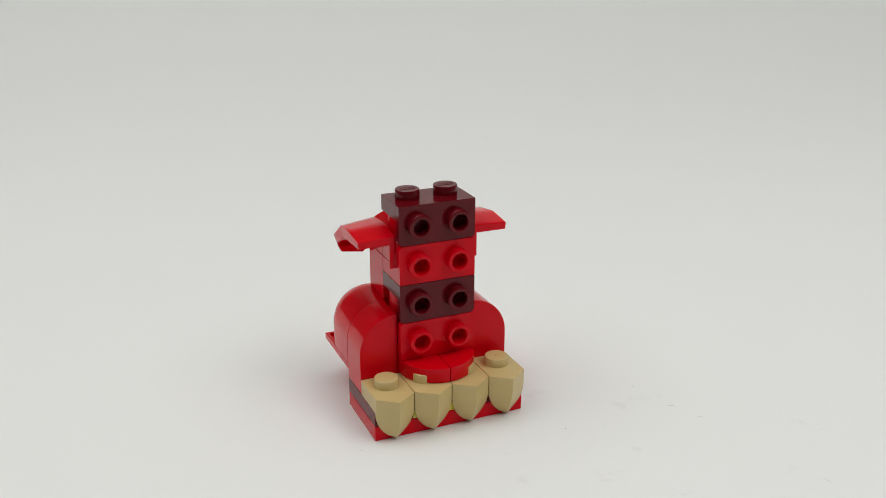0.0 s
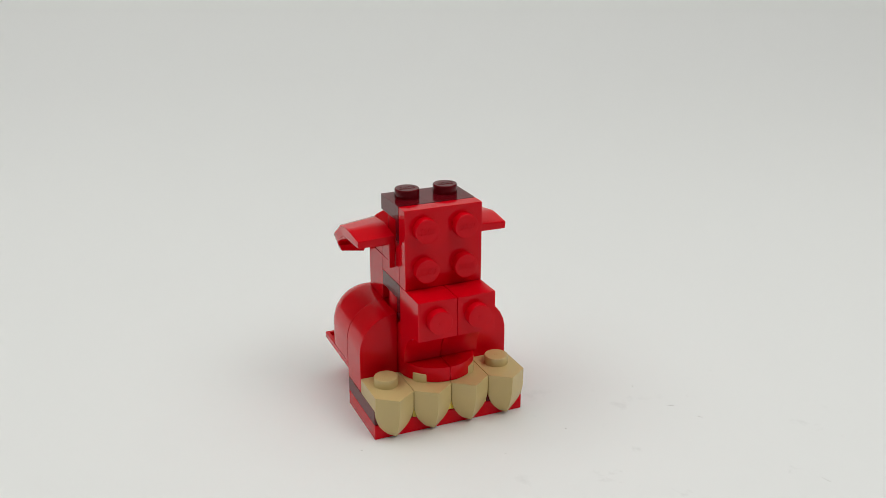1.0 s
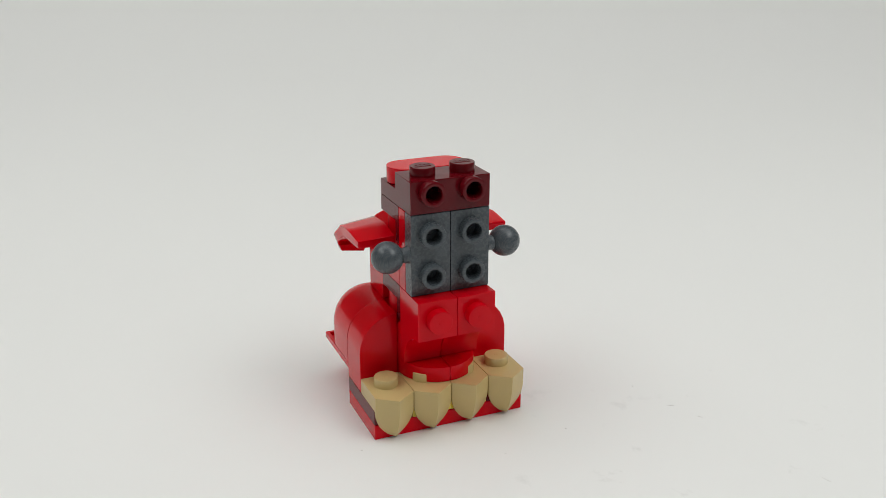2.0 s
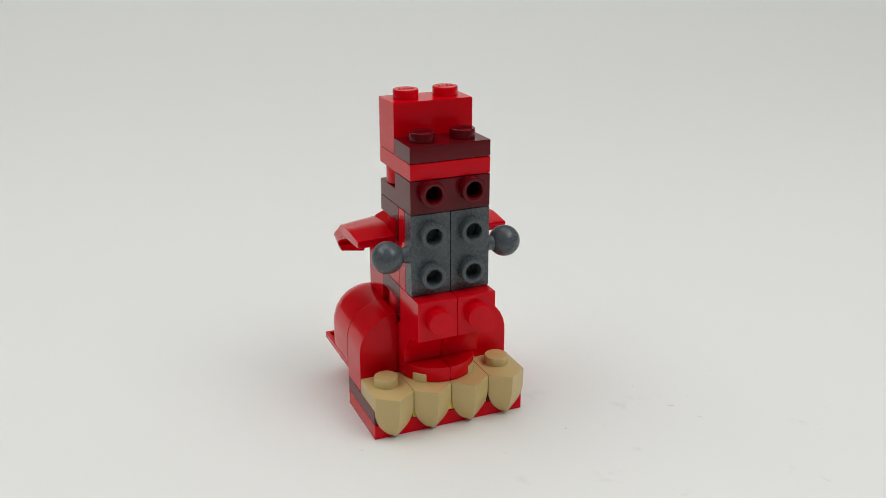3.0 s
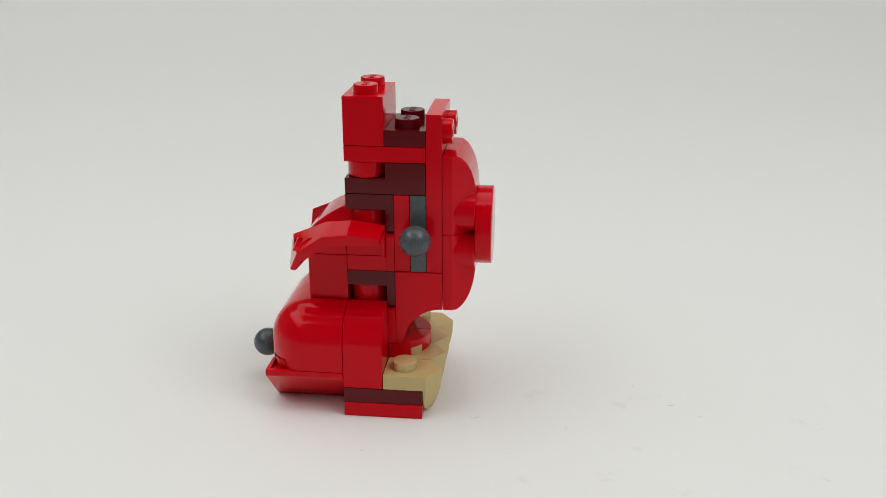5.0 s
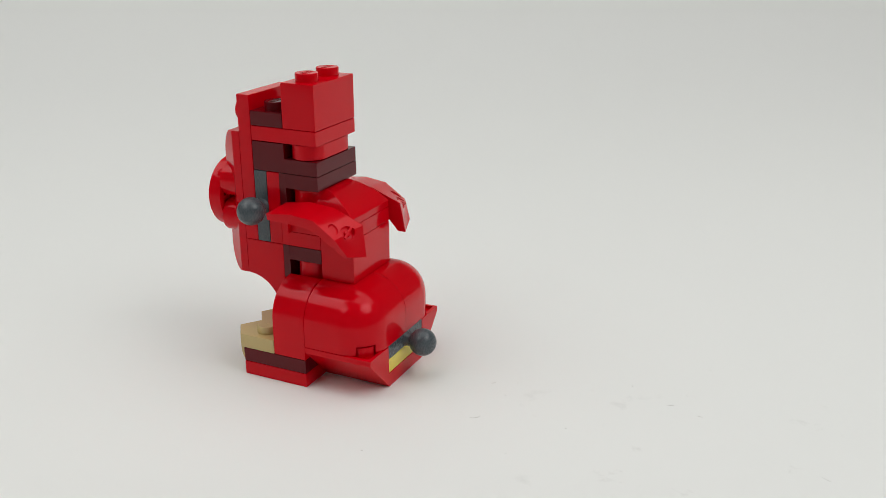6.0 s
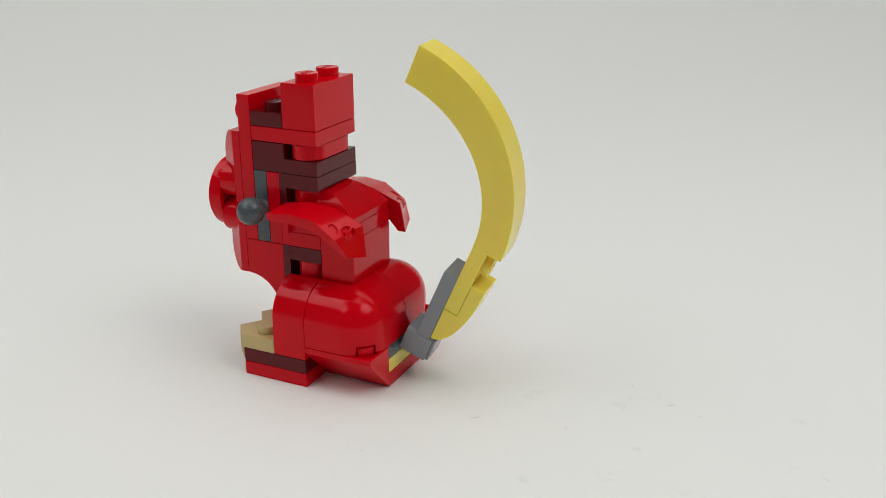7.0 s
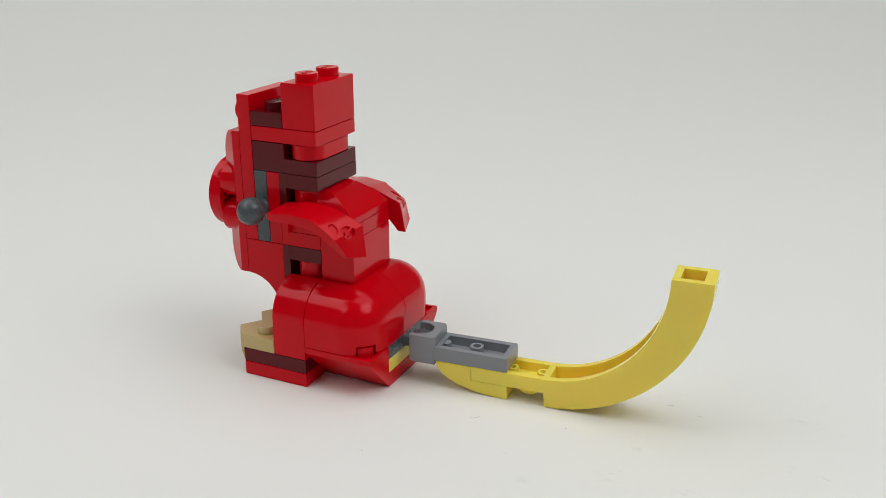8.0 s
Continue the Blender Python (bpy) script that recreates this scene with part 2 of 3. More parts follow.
def ball_on(holder, origin, root, centre):
    r = 3.05
    way = Vector(centre) - Vector(root)
    m = Matrix.Translation(Vector(centre) - Vector(origin)) @ way.to_track_quat("Z", "Y").to_matrix().to_4x4()
    d = way.length
    bm = bmesh.new()
    lathe(bm, [(1.75, -d), (1.5, -d + 0.5), (1.45, -2.6), (0, -2.6)], 24, m)
    part("neck", bm, DARK_GREY, holder, bevel=0)
    bm = bmesh.new()
    rings = [(0, -r)] + [(r * math.cos(radians(a)), r * math.sin(radians(a))) for a in range(-80, 81, 10)] + [(0, r)]
    lathe(bm, rings, 36, m)
    part("ball", bm, DARK_GREY, holder, bevel=0)


def tooth(cx):
    """A tan plate with one stud and a pointed claw that hangs over its front."""
    bm = bmesh.new()
    rows = []
    for z, half, edge, ridge, back in ((9.555, 3.95, 0.7, 3.6, 7.95), (6.45, 3.95, 0.7, 3.45, 7.95), (6.45, 3.95, 0.7, 3.45, -0.05), (5.2, 3.88, 0.65, 3.2, -0.05), (4.0, 3.55, 0.6, 2.9, -0.05),
                                       (2.9, 3.05, 0.5, 2.5, -0.05), (1.9, 2.3, 0.45, 2.1, -0.05), (1.2, 1.6, 0.4, 1.75, -0.05), (0.8, 1.05, 0.32, 1.45, -0.05), (0.6, 0.6, 0.28, 1.2, -0.05)):
        rows.append([bm.verts.new(v) for v in ((cx - half, back, z), (cx - half, -edge, z), (cx, -ridge, z), (cx + half, -edge, z), (cx + half, back, z))])
    for lo, hi in zip(rows[1:], rows):
        for i in range(5):
            ring = [lo[i], lo[(i + 1) % 5], hi[(i + 1) % 5], hi[i]]
            if len({tuple(v.co) for v in ring}) > 2:
                bm.faces.new(ring)
    bm.faces.new(rows[0])
    bm.faces.new(rows[-1][::-1])
    bmesh.ops.remove_doubles(bm, verts=bm.verts, dist=1e-5)
    ob = part("claw", bm, TAN, figure, "tan plate with a pointed claw", 0.34, (cx, 4, 2 * P), 26)
    dx = 0.18 if abs(cx) < 5 else 0
    studs(ob, TAN, [(cx + (dx if cx > 0 else -dx), 4 - dx, 3 * P)], kind="plain", origin=(cx, 4, 2 * P))


def quarter_tile(side):
    bm = bmesh.new()
    pts = [(side * x, y) for x, y in [(0.05, 7.95)] + [(0.05 + 7.9 * math.sin(radians(a)), 7.95 - 7.9 * math.cos(radians(a))) for a in range(0, 91, 6)]]
    prism(bm, pts, 3 * P, 4 * P, "z")
    part("quarter_tile", bm, RED, figure, "red quarter-round tile", 0.18, (side * 4, 4, 3 * P))


def haunch(side):
    """The front of the leg: a tall brick with a rounded outer shoulder."""
    bm = bmesh.new()
    pts = [(side * x, z) for x, z in [(8.05, 2 * P + 0.05), (15.95, 2 * P + 0.05)] + arc(8.05, 14.5, 7.9, 0, 90, 14)]
    prism(bm, pts, 8, 16, "y")
    part("curved_brick", bm, RED, figure, "red brick with a rounded shoulder", 0.16, (side * 12, 12, 2 * P), 24)


def rump(side):
    """A quarter of a dome with a rounded corner, flat where the body stands on it."""
    bm = bmesh.new()
    levels = [(0, 9.65), (0, 12.0), (0, 14.4)] + [(8 - 8 * math.cos(radians(a)), 14.4 + 7.95 * math.sin(radians(a))) for a in range(9, 91, 9)]
    rows = []
    for inset, z in levels:
        r = max(8 - inset, 0.0)
        corner = [(8 + r * math.cos(radians(a)), 24 + r * math.sin(radians(a))) for a in range(0, 91, 9)] if r > 0.01 else [(8, 24)] * 11
        loop = [(0.045, 16.05), (8 + r, 16.05), *corner, (0.045, 24 + r)]
        rows.append([bm.verts.new((side * x, min(y, 31.95), z)) for x, y in loop])
    for lo, hi in zip(rows, rows[1:]):
        for i in range(len(lo)):
            j = (i + 1) % len(lo)
            bm.faces.new((lo[i], lo[j], hi[j], hi[i]))
    bm.faces.new(rows[0])
    bm.faces.new(rows[-1])
    bmesh.ops.remove_doubles(bm, verts=bm.verts, dist=1e-4)
    bmesh.ops.dissolve_degenerate(bm, dist=1e-4, edges=bm.edges)
    ob = part("dome_brick", bm, RED, figure, "red brick domed at its corner", 0.12, (side * 8, 24, 3 * P), 30)
    notch = bmesh.new()
    lathe(notch, [(0, 9.0), (2.85, 9.0), (2.85, 11.6), (0, 11.6)], 24, Matrix.Translation((side * 12.1, 28.1, 0)))
    carve(ob, notch)


def bracket(material, z, up):
    """A 1 x 2 plate with a thin upright face that carries two hollow studs."""
    bm = bmesh.new()
    low, high = (z, z + 2.5 * P) if up else (z - 1.5 * P, z + P)
    face = [(-8, low), (8, low), (8, high), (-8, high)]
    r = 0.9
    pts = []
    for (x, zz), a in zip(face, (180, 270, 0, 90)):
        cut = r if (zz == high) == up else 0.05
        sx, sz = (1 if x < 0 else -1), (1 if zz == low else -1)
        pts += arc(x + sx * (cut + GAP), zz + sz * (cut + GAP), cut, a, a + 90, 5)
    prism(bm, pts, 6.4, 8.05, "y", 0)
    box(bm, -8, 8, 8.0, 16, z, z + P)
    o = (0, 12, z)
    ob = part("bracket", bm, material, figure, "bracket with two hollow side studs", 0.14, o, holes=[(x, (low + high) / 2, 0.9) for x in (-4, 4)])
    studs(ob, material, [(x, 6.4, (low + high) / 2) for x in (-4, 4)], "front", "hollow", o)
    return ob, o


def stadium(x0, x1, y0, y1):
    r = (y1 - y0) / 2 - 0.1
    cy = (y0 + y1) / 2
    return arc(x1 - r - 0.1, cy, r, -90, 90, 14) + arc(x0 + r + 0.1, cy, r, 90, 270, 14)


def curved_wedge(m):
    """A plate that carries two collars, with sloping flanks and a curved fall. Its x runs across, y along the fall, z up."""
    bm = bmesh.new()
    nv, ns, nm = 48, 6, 14

    def fall(v):
        return 6.35 if v <= 7 else 2.0 + 4.35 * math.sqrt(max(0, 1 - ((v - 7) / 9.1) ** 2))
    grid = []
    for j in range(nv + 1):
        v = 0.05 + 15.9 * j / nv
        steep = 1.0 + 0.045 * v
        edge = 7.95 - (fall(v) - 1.9) / steep
        # flanks rise from the sides to a crease, which bounds the curved front
        half = [7.95 + (edge - 7.95) * i / ns for i in range(ns)] + [edge - 2 * edge * i / nm for i in range(nm // 2)]
        xs = [-x for x in half] + [0.0] + half[::-1]
        grid.append([bm.verts.new((x, v, min(fall(v), 1.9 + (7.95 - abs(x)) * steep))) for x in xs])
    nx = len(grid[0]) - 1
    for a, b in zip(grid, grid[1:]):
        for i in range(nx):
            bm.faces.new((a[i], a[i + 1], b[i + 1], b[i]))
    rim = grid[0] + [r[-1] for r in grid[1:]] + grid[-1][-2::-1] + [r[0] for r in grid[-2:0:-1]]
    back = [bm.verts.new((v.co.x, v.co.y, 0.05)) for v in rim]
    for i in range(len(rim)):
        j = (i + 1) % len(rim)
        bm.faces.new((rim[i], rim[j], back[j], back[i]))
    bm.faces.new(back)
    for x in (-4, 4):
        lathe(bm, [(3.75, 0.4), (3.75, 6.2), (3.6, 6.34), (3.4, 6.38), (0, 6.38)], 40, Matrix.Translation((x, 4, 0)))
    bmesh.ops.transform(bm, matrix=m, verts=bm.verts)
    return bm


def body():
    piece_box("brick", RED, -8, 8, 8, 16, 2 * P, 4 * P, "red brick")
    bracket(RED, 4 * P, True)
    bm = bmesh.new()
    prism(bm, stadium(-8, 8, 8.6, 15.8), 5 * P, 8 * P, "z")
    part("round_brick", bm, RED, figure, "red brick with round ends", 0.15, (0, 12, 5 * P))
    bracket(DARK_RED, 8 * P, False)
    bracket(RED, 9 * P, True)
    piece_box("plate", RED, -8, 8, 8.1, 16, 10 * P, 11 * P, "red plate")
    top, o = bracket(DARK_RED, 13 * P, False)
    studs(top, DARK_RED, [(x, 12, 14 * P) for x in (-4, 4)], "up", "marked", o)
    # back of the body
    piece_box("brick", RED, -8, 8, 16, 24, 7 * P, 10 * P, "red brick at the back")
    piece_box("plate", RED, -8, 8, 16, 24, 10 * P, 11 * P, "red plate at the back")
    # hipped shoulder slope
    bm = bmesh.new()
    rows = []
    for f, z in ((0, 11 * P + 0.05), (0.0, 11 * P + 1.5), (0.12, 11 * P + 2.3), (0.3, 11 * P + 3.5), (0.52, 11 * P + 4.6), (0.78, 11 * P + 5.6), (1, 11 * P + 6.25)):
        rows.append([bm.verts.new(v) for v in ((-7.95 + 3.3 * f, 10.2, z), (7.95 - 3.3 * f, 10.2, z), (7.95 - 3.3 * f, 23.95 - 7.4 * f, z), (-7.95 + 3.3 * f, 23.95 - 7.4 * f, z))])
    for lo, hi in zip(rows, rows[1:]):
        for i in range(4):
            bm.faces.new((lo[i], lo[(i + 1) % 4], hi[(i + 1) % 4], hi[i]))
    bm.faces.new(rows[0][::-1])
    bm.faces.new(rows[-1])
    # two round collars rise through it and carry the neck
    for x in (-4, 4):
        lathe(bm, [(0, 11 * P + 0.1), (3.75, 11 * P + 0.1), (3.75, 13 * P - 0.2), (3.6, 13 * P - 0.06), (3.4, 13 * P - 0.03), (0, 13 * P - 0.03)], 40, Matrix.Translation((x, 12, 0)))
    part("shoulder_slope", bm, RED, figure, "red hipped slope with two collars", 0.12, (0, 18, 11 * P), 26)


def arm(side):
    """A claw-like bent wedge that droops behind the shoulder, with a tab against the body."""
    bm = bmesh.new()
    top = [((8.1, 8.0, 38.6), (15.6, 8.0, 38.3)), ((8.1, 14.0, 39.5), (15.7, 14.0, 38.9)), ((8.1, 19.8, 39.0), (15.5, 19.2, 38.25)), ((8.2, 26.7, 36.2), (15.5, 24.2, 34.8)), ((8.7, 27.7, 29.4), (13.9, 26.2, 30.8))]
    low = [((8.1, 8.0, 36.9), (15.5, 8.1, 36.8)), ((8.1, 13.6, 37.0), (15.5, 13.8, 36.6)), ((8.1, 19.4, 36.2), (15.3, 18.4, 36.0)), ((8.2, 22.8, 33.2), (15.2, 22.6, 33.4)), ((8.5, 25.8, 29.5), (13.6, 25.2, 30.4))]
    corners = [[Vector(p) for p in (ti, to, lo, li)] for (ti, to), (li, lo) in zip(top, low)]
    spans = [corners[0]]
    for k in range(3):
        # flat facets above, an eased bend below
        p0, p1, p2, p3 = corners[max(k - 1, 0)], corners[k], corners[k + 1], corners[k + 2]
        for i in range(1, 5):
            f = i / 4
            eased = [b + 0.5 * f * ((c - a) + f * ((2 * a - 5 * b + 4 * c - d) + f * (3 * (b - c) + d - a))) for a, b, c, d in zip(p0, p1, p2, p3)]
            spans.append([p1[0].lerp(p2[0], f), p1[1].lerp(p2[1], f), *eased[2:]])
    spans.append(corners[4])
    rows = [[bm.verts.new((side * v.x, v.y, v.z)) for v in span] for span in spans]
    for a, b in zip(rows, rows[1:]):
        for i in range(4):
            if i == 0 and b is rows[-1]:
                # the drooping end is folded along its diagonal
                bm.faces.new((a[0], a[1], b[0]))
                bm.faces.new((a[1], b[1], b[0]))
            else:
                bm.faces.new((a[i], a[(i + 1) % 4], b[(i + 1) % 4], b[i]))
    bm.faces.new(rows[0][::-1])
    bm.faces.new(rows[-1])
    box(bm, min(side * 8.05, side * 9.3), max(side * 8.05, side * 9.2), 8.1, 8.9, 32.0, 37.6, 0)
    ob = part("arm", bm, RED, figure, "red claw-shaped wedge arm", 0.22, (side * 12, 16, 34), 36)
    hollow = bmesh.new()
    bmesh.ops.create_cube(hollow, size=1, matrix=Matrix.Translation((side * 12.3, 20.3, 33.3)) @ pose(0, 0, 0, -38, 0, 0) @ Matrix.Diagonal((5.2, 6.4, 3.6, 1)))
    carve(ob, hollow)
    # a round sinking with a bar across it on the bend, and an oval dimple beside it
    base_at = Vector((side * 12, 16, 34))
    for at, n, rx, ry, deep in (((11.8, 25.3, 35.5), (0.25, 0.72, 0.65), 1.75, 1.75, 0.75), ((13.6, 22.9, 36.5), (0.3, 0.5, 0.81), 1.0, 1.65, 0.6)):
        at, n = Vector((side * at[0], at[1], at[2])), Vector((side * n[0], n[1], n[2]))
        m = Matrix.Translation(at) @ n.to_track_quat("Z", "Y").to_matrix().to_4x4()
        sunk = bmesh.new()
        lathe(sunk, [(0, -deep), (0.75, -deep), (0.9, -deep + 0.2), (1, 1.2), (0, 1.2)], 28, m @ Matrix.Diagonal((rx, ry, 1, 1)))
        carve(ob, sunk)
        if rx == ry:
            bar = bmesh.new()
            box(bar, -1.7, 1.7, -0.28, 0.28, -deep - 0.1, 0.02, 0)
            lathe(bar, [(0.75, -deep - 0.1), (0.72, -0.3), (0.6, -0.2), (0, -0.2)], 20)
            bmesh.ops.transform(bar, matrix=Matrix.Translation(-base_at) @ m @ pose(0, 0, 0, 0, 0, side * 35), verts=bar.verts)
            part("moulding", bar, RED, ob, bevel=0.06)


base()
for cx in (-12, -4, 4, 12):
    tooth(cx)
for side in (-1, 1):
    quarter_tile(side)
    haunch(side)
    rump(side)
body()
for side in (-1, 1):
    arm(side)

# ---- pieces that are put on one after another ----
SPARE = FRONT.inverted()
spare_count = [0]


def arrives(ob, t, low):
    """The piece waits on the table beside the others behind the camera until t. low: its lowest point below its origin."""
    i = spare_count[0]
    spare_count[0] += 1
    here = ob.matrix_basis.copy()
    spare = Matrix.Translation((-0.22 + 0.034 * i, -0.36 - 0.03 * (i % 2), low / 1000 - 0.0043))
    waits = SPARE @ spare
    arrivals.append((ob, t, waits @ pose(0, 0, 0, 0, 0, 20), here))


def concave(side):
    bm = bmesh.new()
    pts = [(6.35, 12.85), (6.35, 28.75), (-3.15, 28.75), (-3.15, 20.8)] + arc(-3.15, 12.85, 7.95, 90, 0, 12)[1:]
    a, b = sorted((0, side * 8))
    prism(bm, pts, a, b, "x")
    o = (side * 4, 0, 12.8)
    ob = part("concave_brick", bm, RED, figure, "red brick with a hollowed underside and one stud", 0.16, o)
    studs(ob, RED, [(side * 4, -3.15, 24.8)], "front", "plain", o)
    return ob


def side_ball_plate(side):
    bm = bmesh.new()
    a, b = sorted((0, side * 8))
    box(bm, a, b, 0, 3.2, 28.8, 44.8)
    o = (side * 4, 1.6, 28.8)
    ob = part("ball_plate", bm, DARK_GREY, figure, "dark grey plate with a ball at its side", 0.16, o, holes=[(side * 4, z, 1.15) for z in (32.8, 40.8)])
    studs(ob, DARK_GREY, [(side * 4, 0, z) for z in (32.8, 40.8)], "front", "hollow", o)
    ball_on(ob, o, (side * 7.9, 1.65, 36.85), (side * 12.0, 1.65, 36.85))
    return ob


def step_plate():
    bm = bmesh.new()
    prism(bm, [(0.05, 14 * P + 0.05), (15.95, 14 * P + 0.05), (15.95, 15 * P - 0.05), (8, 15 * P - 0.05), (8, 16 * P - 0.05), (0.05, 16 * P - 0.05)], -8, 8, "x")
    o = (0, 8, 14 * P)
    ob = part("step_plate", bm, DARK_RED, figure, "dark red stepped plate with hollow side studs", 0.16, o, holes=[(x, 48.8, 3.0) for x in (-4, 4)])
    studs(ob, DARK_RED, [(x, 0.05, 48.8) for x in (-4, 4)], "front", "hollow", o)
    studs(ob, DARK_RED, [(x, 4, 16 * P) for x in (-4, 4)] + [(x, 12, 15 * P) for x in (-4, 4)], "up", "marked", o)
    return ob


def belly(stud_z, way):
    """The wedge on the front. way: +1 when it falls away upwards."""
    start = stud_z - way * 4
    o = (0, -3.2, min(start, start + way * 16))
    m = Matrix(((1, 0, 0, 0), (0, 0, -1, -3.2), (0, way, 0, start), (0, 0, 0, 1)))
    ob = part("belly_wedge", curved_wedge(m), RED, figure, "red wedge with two studs and curved sides", 0, o, 24)
    studs(ob, RED, [(x, -9.58, stud_z) for x in (-4, 4)], "front", "marked", o)
    return ob


def disc():
    bm = bmesh.new()
    m = mm(0, 0, 0) @ Matrix.Translation((0, -9.6, 36.8)) @ FACING["front"]
    lathe(bm, [(0, 1.2), (6.6, 1.2), (6.6, 0), (7.9, 0), (7.95, 0.2), (7.95, 3.0), (7.85, 3.12), (7.7, 3.17), (0, 3.17)], 64, m)
    for x0, x1, y0, y1 in ((-6.6, 6.6, -0.5, 0.5), (-0.5, 0.5, -6.6, 6.6)):
        box(bm, x0, x1, -10.8, -9.75, 36.8 + y0, 36.8 + y1, 0)
    return part("round_tile", bm, RED, figure, "smooth round red tile", 0, (0, -9.6, 28.85))


def round_plate():
    bm = bmesh.new()
    prism(bm, stadium(-8, 8, 8.2, 15.9), 15 * P, 16 * P, "z")
    return part("round_plate", bm, RED, figure, "red plate with round ends", 0.15, (0, 12, 15 * P))


arrives(concave(1), 0.2, 0)
arrives(concave(-1), 0.5, 0)
arrives(piece_box("plate", RED, -8, 8, 3.2, 6.4, 28.8, 44.8, "red plate with four studs", front=[(x, z) for x in (-4, 4) for z in (32.8, 40.8)]), 0.8, 0)
arrives(side_ball_plate(-1), 1.1, 0)
arrives(side_ball_plate(1), 1.4, 0)
arrives(step_plate(), 1.7, 0)
arrives(round_plate(), 2.0, 0)
arrives(piece_box("plate", RED, -8, 8, 0, 16, 16 * P, 17 * P, "red plate under the head"), 2.3, 0)
arrives(piece_box("brick", RED, -8, 8, 8, 16, 17 * P, 20 * P, "red brick on top of the head", up=[(-4, 12), (4, 12)]), 2.6, 0)
arrives(piece_box("plate", DARK_RED, -8, 8, 0, 8, 17 * P, 18 * P, "dark red plate with two studs", up=[(-4, 4), (4, 4)]), 2.9, 0)
arrives(piece_box("long_plate", RED, -8, 8, -3.2, 0, 28.8, 60.8, "long red plate with eight studs", front=[(x, 32.8 + 8 * i) for x in (-4, 4) for i in range(4)]), 3.2, 0)
arrives(belly(32.8, -1), 3.5, 0)
arrives(belly(40.8, 1), 3.8, 0)
arrives(disc(), 4.1, 0)

# ---- the tail: its origin is the ball; y runs along it, z away from its stud side ----
tail = new("brick_tail")
tagged(tail, "curved light yellow tail on a grey ball hinge", "toy tail")
W = 1.75
ACROSS = FACING["down"]


def hinge():
    bm = bmesh.new()
    ring = [(-3.95, -1.4), (-2.31, -1.4)] + arc(0, 0, 2.7, 211, -31, 20)[1:-1] + [(2.31, -1.4), (3.95, -1.4), (3.95, 4.0), (3.4, 4.6), (-3.4, 4.6), (-3.95, 4.0)]
    # hollow plate, open on the side away from the studs
    z0, z1 = -W, -W + P
    tray(bm, -3.9, 3.9, 4.2, 20.75, z0, z1, 1.35, 1.1)
    lathe(bm, [(1.5, z0 + 1.0), (1.5, z1 - 0.05), (0.8, z1 - 0.05), (0.8, z0 + 1.1)], 20, Matrix.Translation((0, 12.8, 0)))
    lathe(bm, [(1.0, z0 + 1.0), (1.0, z1 - 0.3), (0, z1 - 0.3)], 16, Matrix.Translation((0, 5.9, 0)))
    ob = part("hinge", bm, GREY, tail, "grey ball-socket hinge plate", 0.2, (0, 8, 0))
    bm = bmesh.new()
    prism(bm, ring, -2.6, 3.6, "z", 0)
    part("socket", bm, GREY, ob, "rounded open ball socket", 0.55, (0, 8, 0)).matrix_basis = Matrix()
    bm = bmesh.new()
    box(bm, -3.3, 3.3, -1.2, 4.2, -3.2, -2.55, 0)
    part("socket_floor", bm, GREY, ob, "", 0.2, (0, 8, 0)).matrix_basis = Matrix()
    studs(ob, GREY, [(0, y, z0) for y in (8.8, 16.8)], kind="hollow", origin=(0, 8, 0), turn=ACROSS)
    return ob


def arch():
    """A hollow quarter bow with a thin straight end that carries two studs."""
    cy, cz, outer = 28.8, 25.6 - W, 31.95
    stations = [((y, -W - P), (y, -W - 0.02), (y, -W - P + 1.2)) for y in (12.85, 28.7)]
    for i in range(41):
        c, d = math.cos(radians(-90 + 90 * i / 40)), math.sin(radians(-90 + 90 * i / 40))
        stations.append(((cy + outer * c, cz + outer * d), (cy + 24.0 * c, cz + 25.58 * d), (cy + 29.8 * c, cz + 29.8 * d)))
    bm = bmesh.new()
    rows = []
    for o, i, sh in stations:
        rows.append([bm.verts.new((x, *p)) for x, p in ((-3.95, o), (3.95, o), (3.95, i), (2.5, i), (2.5, sh), (-2.5, sh), (-2.5, i), (-3.95, i))])
    for lo, hi in zip(rows, rows[1:]):
        for k in range(8):
            bm.faces.new((lo[k], lo[(k + 1) % 8], hi[(k + 1) % 8], hi[k]))
    bm.faces.new(rows[0][::-1])
    bm.faces.new(rows[-1])
    # inner lip at the open end, walls and tubes inside
    lip = [(cy + 24.03 * math.cos(radians(a)), cz + 25.6 * math.sin(radians(a))) for a in range(-26, 1, 2)]
    lip += [(cy + 25.5 * math.cos(radians(a)), cz + 27.0 * math.sin(radians(a))) for a in range(0, -27, -2)]
    prism(bm, lip, -2.55, 2.55, "x", 0)
    box(bm, -2.55, 2.55, 12.87, 14.2, -W - P + 1.1, -W - 0.05, 0)
    box(bm, -2.55, 2.55, 28.2, 29.6, -W - 5.0, -W - 0.05, 0)
    for y in (20.8, 27.6):
        lathe(bm, [(1.3, -W - P + 1.1), (1.3, -W - 0.35), (0.7, -W - 0.35), (0.7, -W - P + 1.2)], 18, Matrix.Translation((0, y, 0)))
    ob = part("tail_arch", bm, YELLOW, tail, "light yellow curved arch, hollow inside", 0.12, (0, 28.8, 0), 26)
    studs(ob, YELLOW, [(0, y, -W - P) for y in (16.8, 24.8)], origin=(0, 28.8, 0), turn=ACROSS)
    return ob


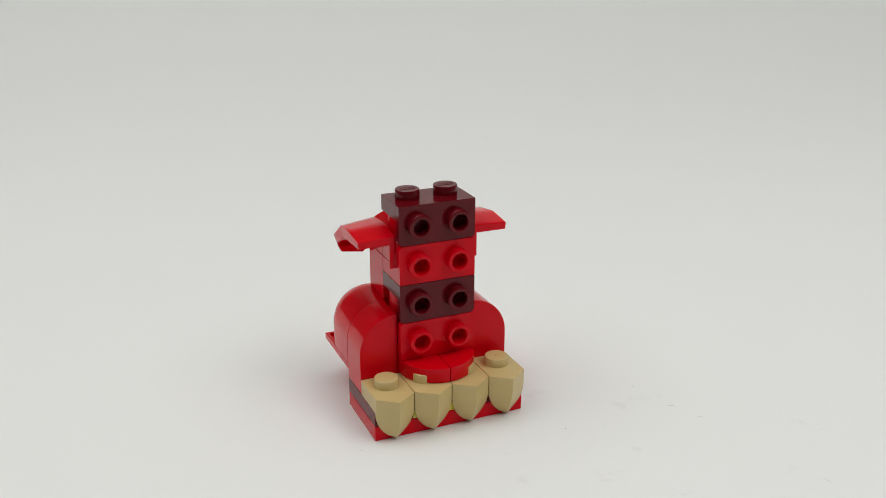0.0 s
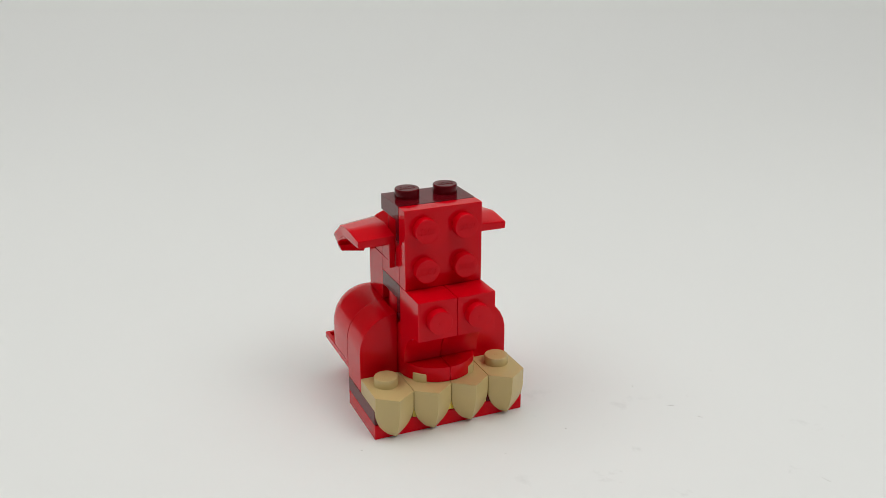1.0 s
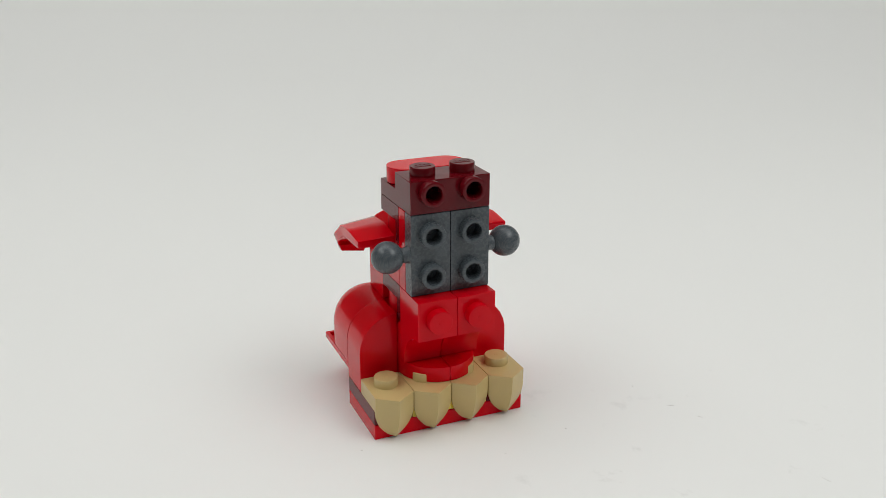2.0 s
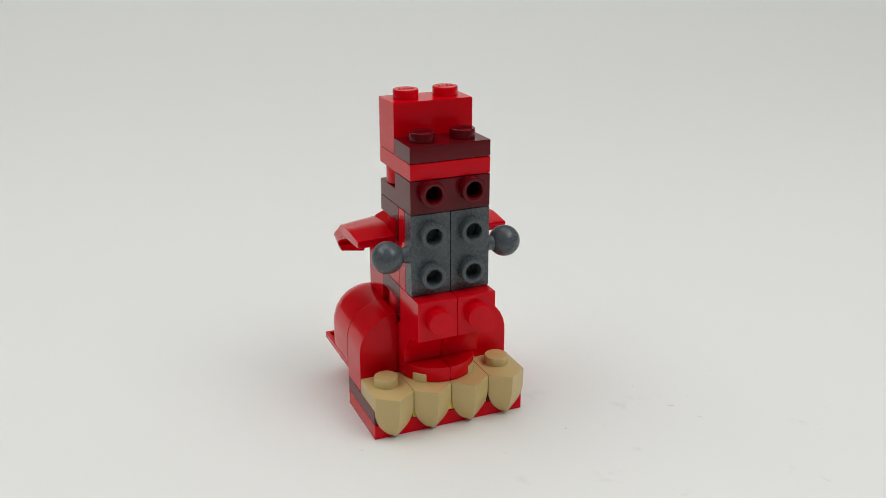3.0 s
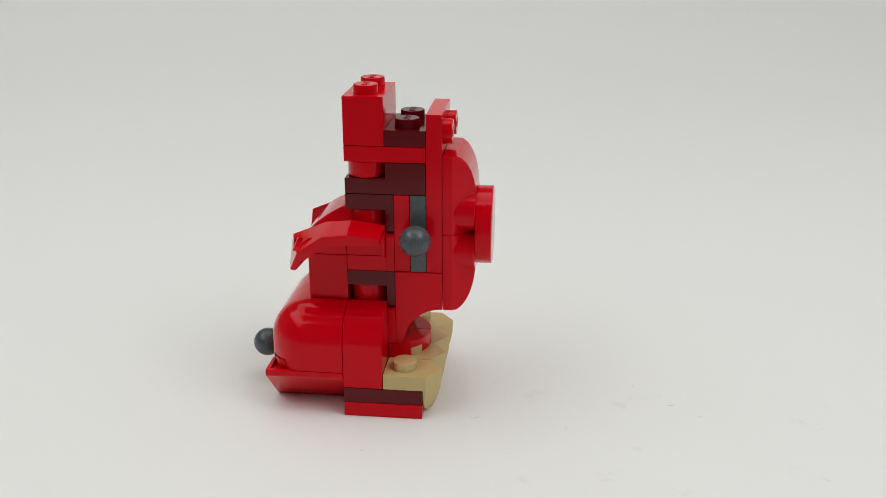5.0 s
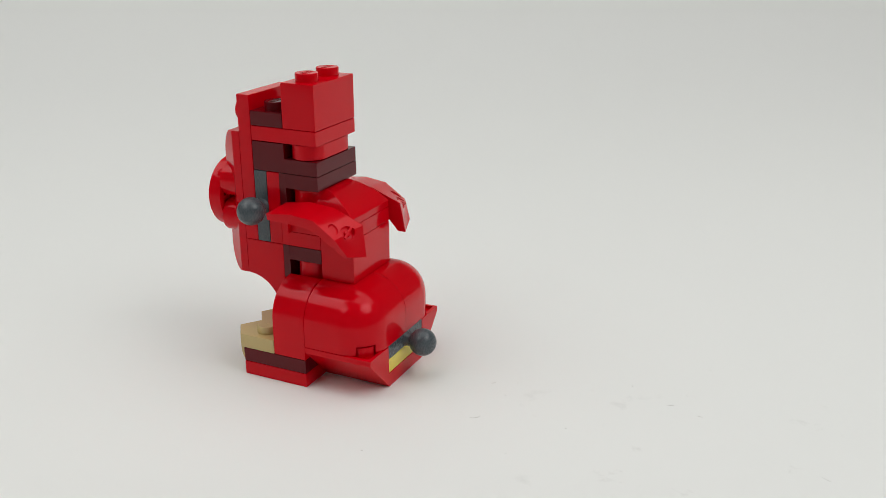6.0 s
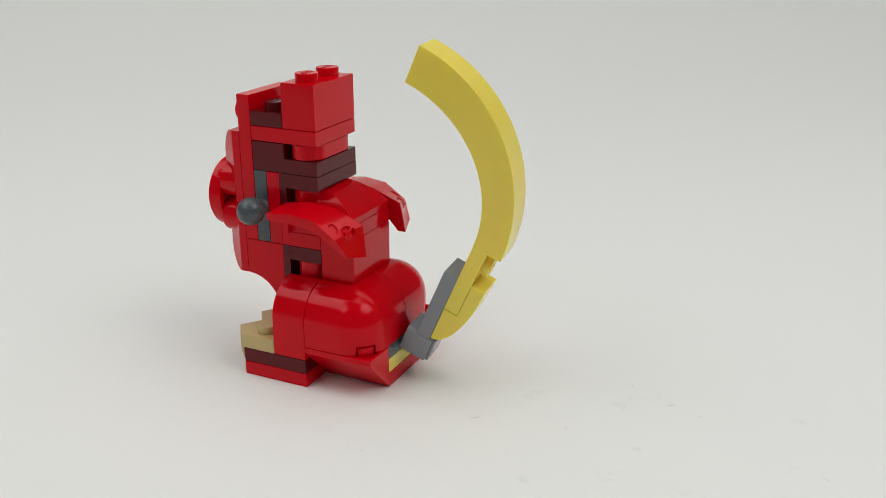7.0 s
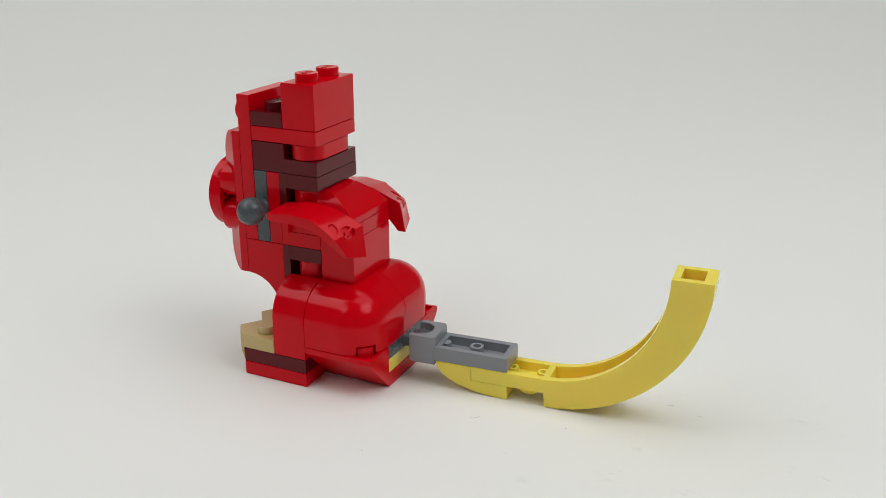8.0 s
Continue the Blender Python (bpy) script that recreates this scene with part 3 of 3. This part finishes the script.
def tail_slope():
    bm = bmesh.new()
    z = -W
    curve = [(20.75 - 15.9 * math.sin(radians(a)), z - 6.35 + 6.0 * (1 - math.cos(radians(a)))) for a in range(0, 91, 9)]
    prism(bm, [(4.85, z - 0.05), (12.75, z - 0.05), (12.75, z - P - 0.03), (20.75, z - P - 0.03)] + curve, -4, 4, "x")
    return part("curved_slope", bm, YELLOW, tail, "light yellow curved slope", 0.12, (0, 12.8, -W))


tail_pieces = [(hinge(), 6.1), (arch(), 6.4), (tail_slope(), 6.7)]

# ---- dust and hairs on the board ----


def dust():
    rng = random.Random(5)
    bm = bmesh.new()

    def hair(x, y, length, turn, bend, thick):
        last = None
        for i in range(7):
            f = i / 6
            a = radians(turn + bend * (f - 0.5))
            px, py = x + length * (f - 0.5) * math.cos(a), y + length * (f - 0.5) * math.sin(a)
            w = thick * (0.35 + math.sin(math.pi * f))
            ring = [bm.verts.new(v) for v in ((px - w * math.sin(a), py + w * math.cos(a), 0.02), (px, py, 0.02 + w), (px + w * math.sin(a), py - w * math.cos(a), 0.02))]
            if last:
                for k in range(3):
                    bm.faces.new((last[k], last[(k + 1) % 3], ring[(k + 1) % 3], ring[k]))
            last = ring
    for x, y, length, turn, bend, thick in ((6.7, -13.2, 2.6, 20, 50, 0.07), (11.2, 1.6, 1.2, 30, 20, 0.05), (24.4, -17.4, 0.4, 0, 0, 0.08), (41.0, 0.1, 0.5, 0, 0, 0.08),
                                            (47.3, -8.2, 1.6, -5, 10, 0.06), (52.2, -12.8, 1.3, -30, 10, 0.06), (69.5, -35.1, 2.2, -55, 10, 0.03), (-15.5, -25.4, 0.5, 10, 0, 0.05)):
        hair(x, y, length, turn, bend, thick)
    for _ in range(26):
        hair(rng.uniform(5, 80), rng.uniform(-45, 10), rng.uniform(0.2, 0.8), rng.uniform(0, 180), rng.uniform(-40, 40), rng.uniform(0.012, 0.03))
    tagged(new("dust", finish(bm, "dust", DUST, 0)), "fine dust and hairs on the white board", "dust", kind="stuff")


dust()


def motions():
    step = 1 / 30
    # the figure stands, is turned round in small steps, and stands again
    turns = [(4.6, 0.5, -16.2, 27.0), (4.7, -0.5, -15.0, 34.0), (4.8, -2.0, -11.0, 46.0), (4.9, -3.0, -6.0, 63.0), (5.0, -2.5, 2.0, 84.0), (5.1, -1.0, 10.0, 108.0),
             (5.2, 1.0, 18.0, 134.0), (5.3, 1.65, 24.05, 162.75), (5.4, -11.73, 29.06, 201.56), (5.5, -24.015, 26.98, 225.95), (5.6, -37.058, 20.709, 244.93)]
    # the first press of a finger shifts it by a hair
    before = pose(0.00154, -0.0159, 0, 0, 0, 23.55)
    rows, now = [(0, before), (0.1, before), (0.2 - step, FRONT)], FRONT
    for t, x, y, a in turns:
        rows.append((t - 2 * step, now))
        now = pose(x / 1000, y / 1000, 0, 0, 0, a)
        rows.append((t - step, now))
    rows.append((8.0, now))
    walk(figure, rows)
    for ob, t, waits, here in arrivals:
        rows = [(0, waits), (t - 2 * step, waits), (t - step, here)]
        if 1.9 < t < 3.0:
            # the long plate lifts the head a little until it is pressed home
            raised = mm(0, 0, 0.3) @ here
            rows += [(3.2 - 2 * step, here), (3.2 - step, raised), (4.6, raised), (4.7, here)]
        walk(ob, rows + [(8.0, here)])
    # the tail hangs on the ball and is swung down in steps
    ball = now @ mm(0.1, 35.9, 7.95)

    def swung(a, yaw, lean):
        return ball @ pose(0, 0, 0, 0, 0, yaw) @ pose(0, 0, 0, a, 0, 0) @ pose(0, 0, 0, 0, lean, 0)
    at = swung(66.34, -0.4, 4.8)
    rows = [(0, at)]
    first = at
    for t, a, yaw, lean in ((7.2, 55.0, 0, 2.0), (7.3, 43.2, 0.3, 1.0), (7.4, 31.0, 1.0, -0.8), (7.6, 20.6, 2.2, -1.2), (7.7, 9.7, 3.2, -0.4), (7.8, 0.63, 3.2, 1.2)):
        rows.append((t - 2 * step, at))
        at = swung(a, yaw, lean)
        rows.append((t - step, at))
    rows.append((8.0, at))
    walk(tail, rows)
    for i, (ob, t) in enumerate(tail_pieces):
        here = ob.matrix_basis.copy()
        waits = first.inverted() @ Matrix.Translation((0.28, -0.40 + 0.05 * i, 0.0077)) @ pose(0, 0, 0, 20, 0, 0)
        walk(ob, [(0, waits), (t - 2 * step, waits), (t - step, here), (8.0, here)])


motions()
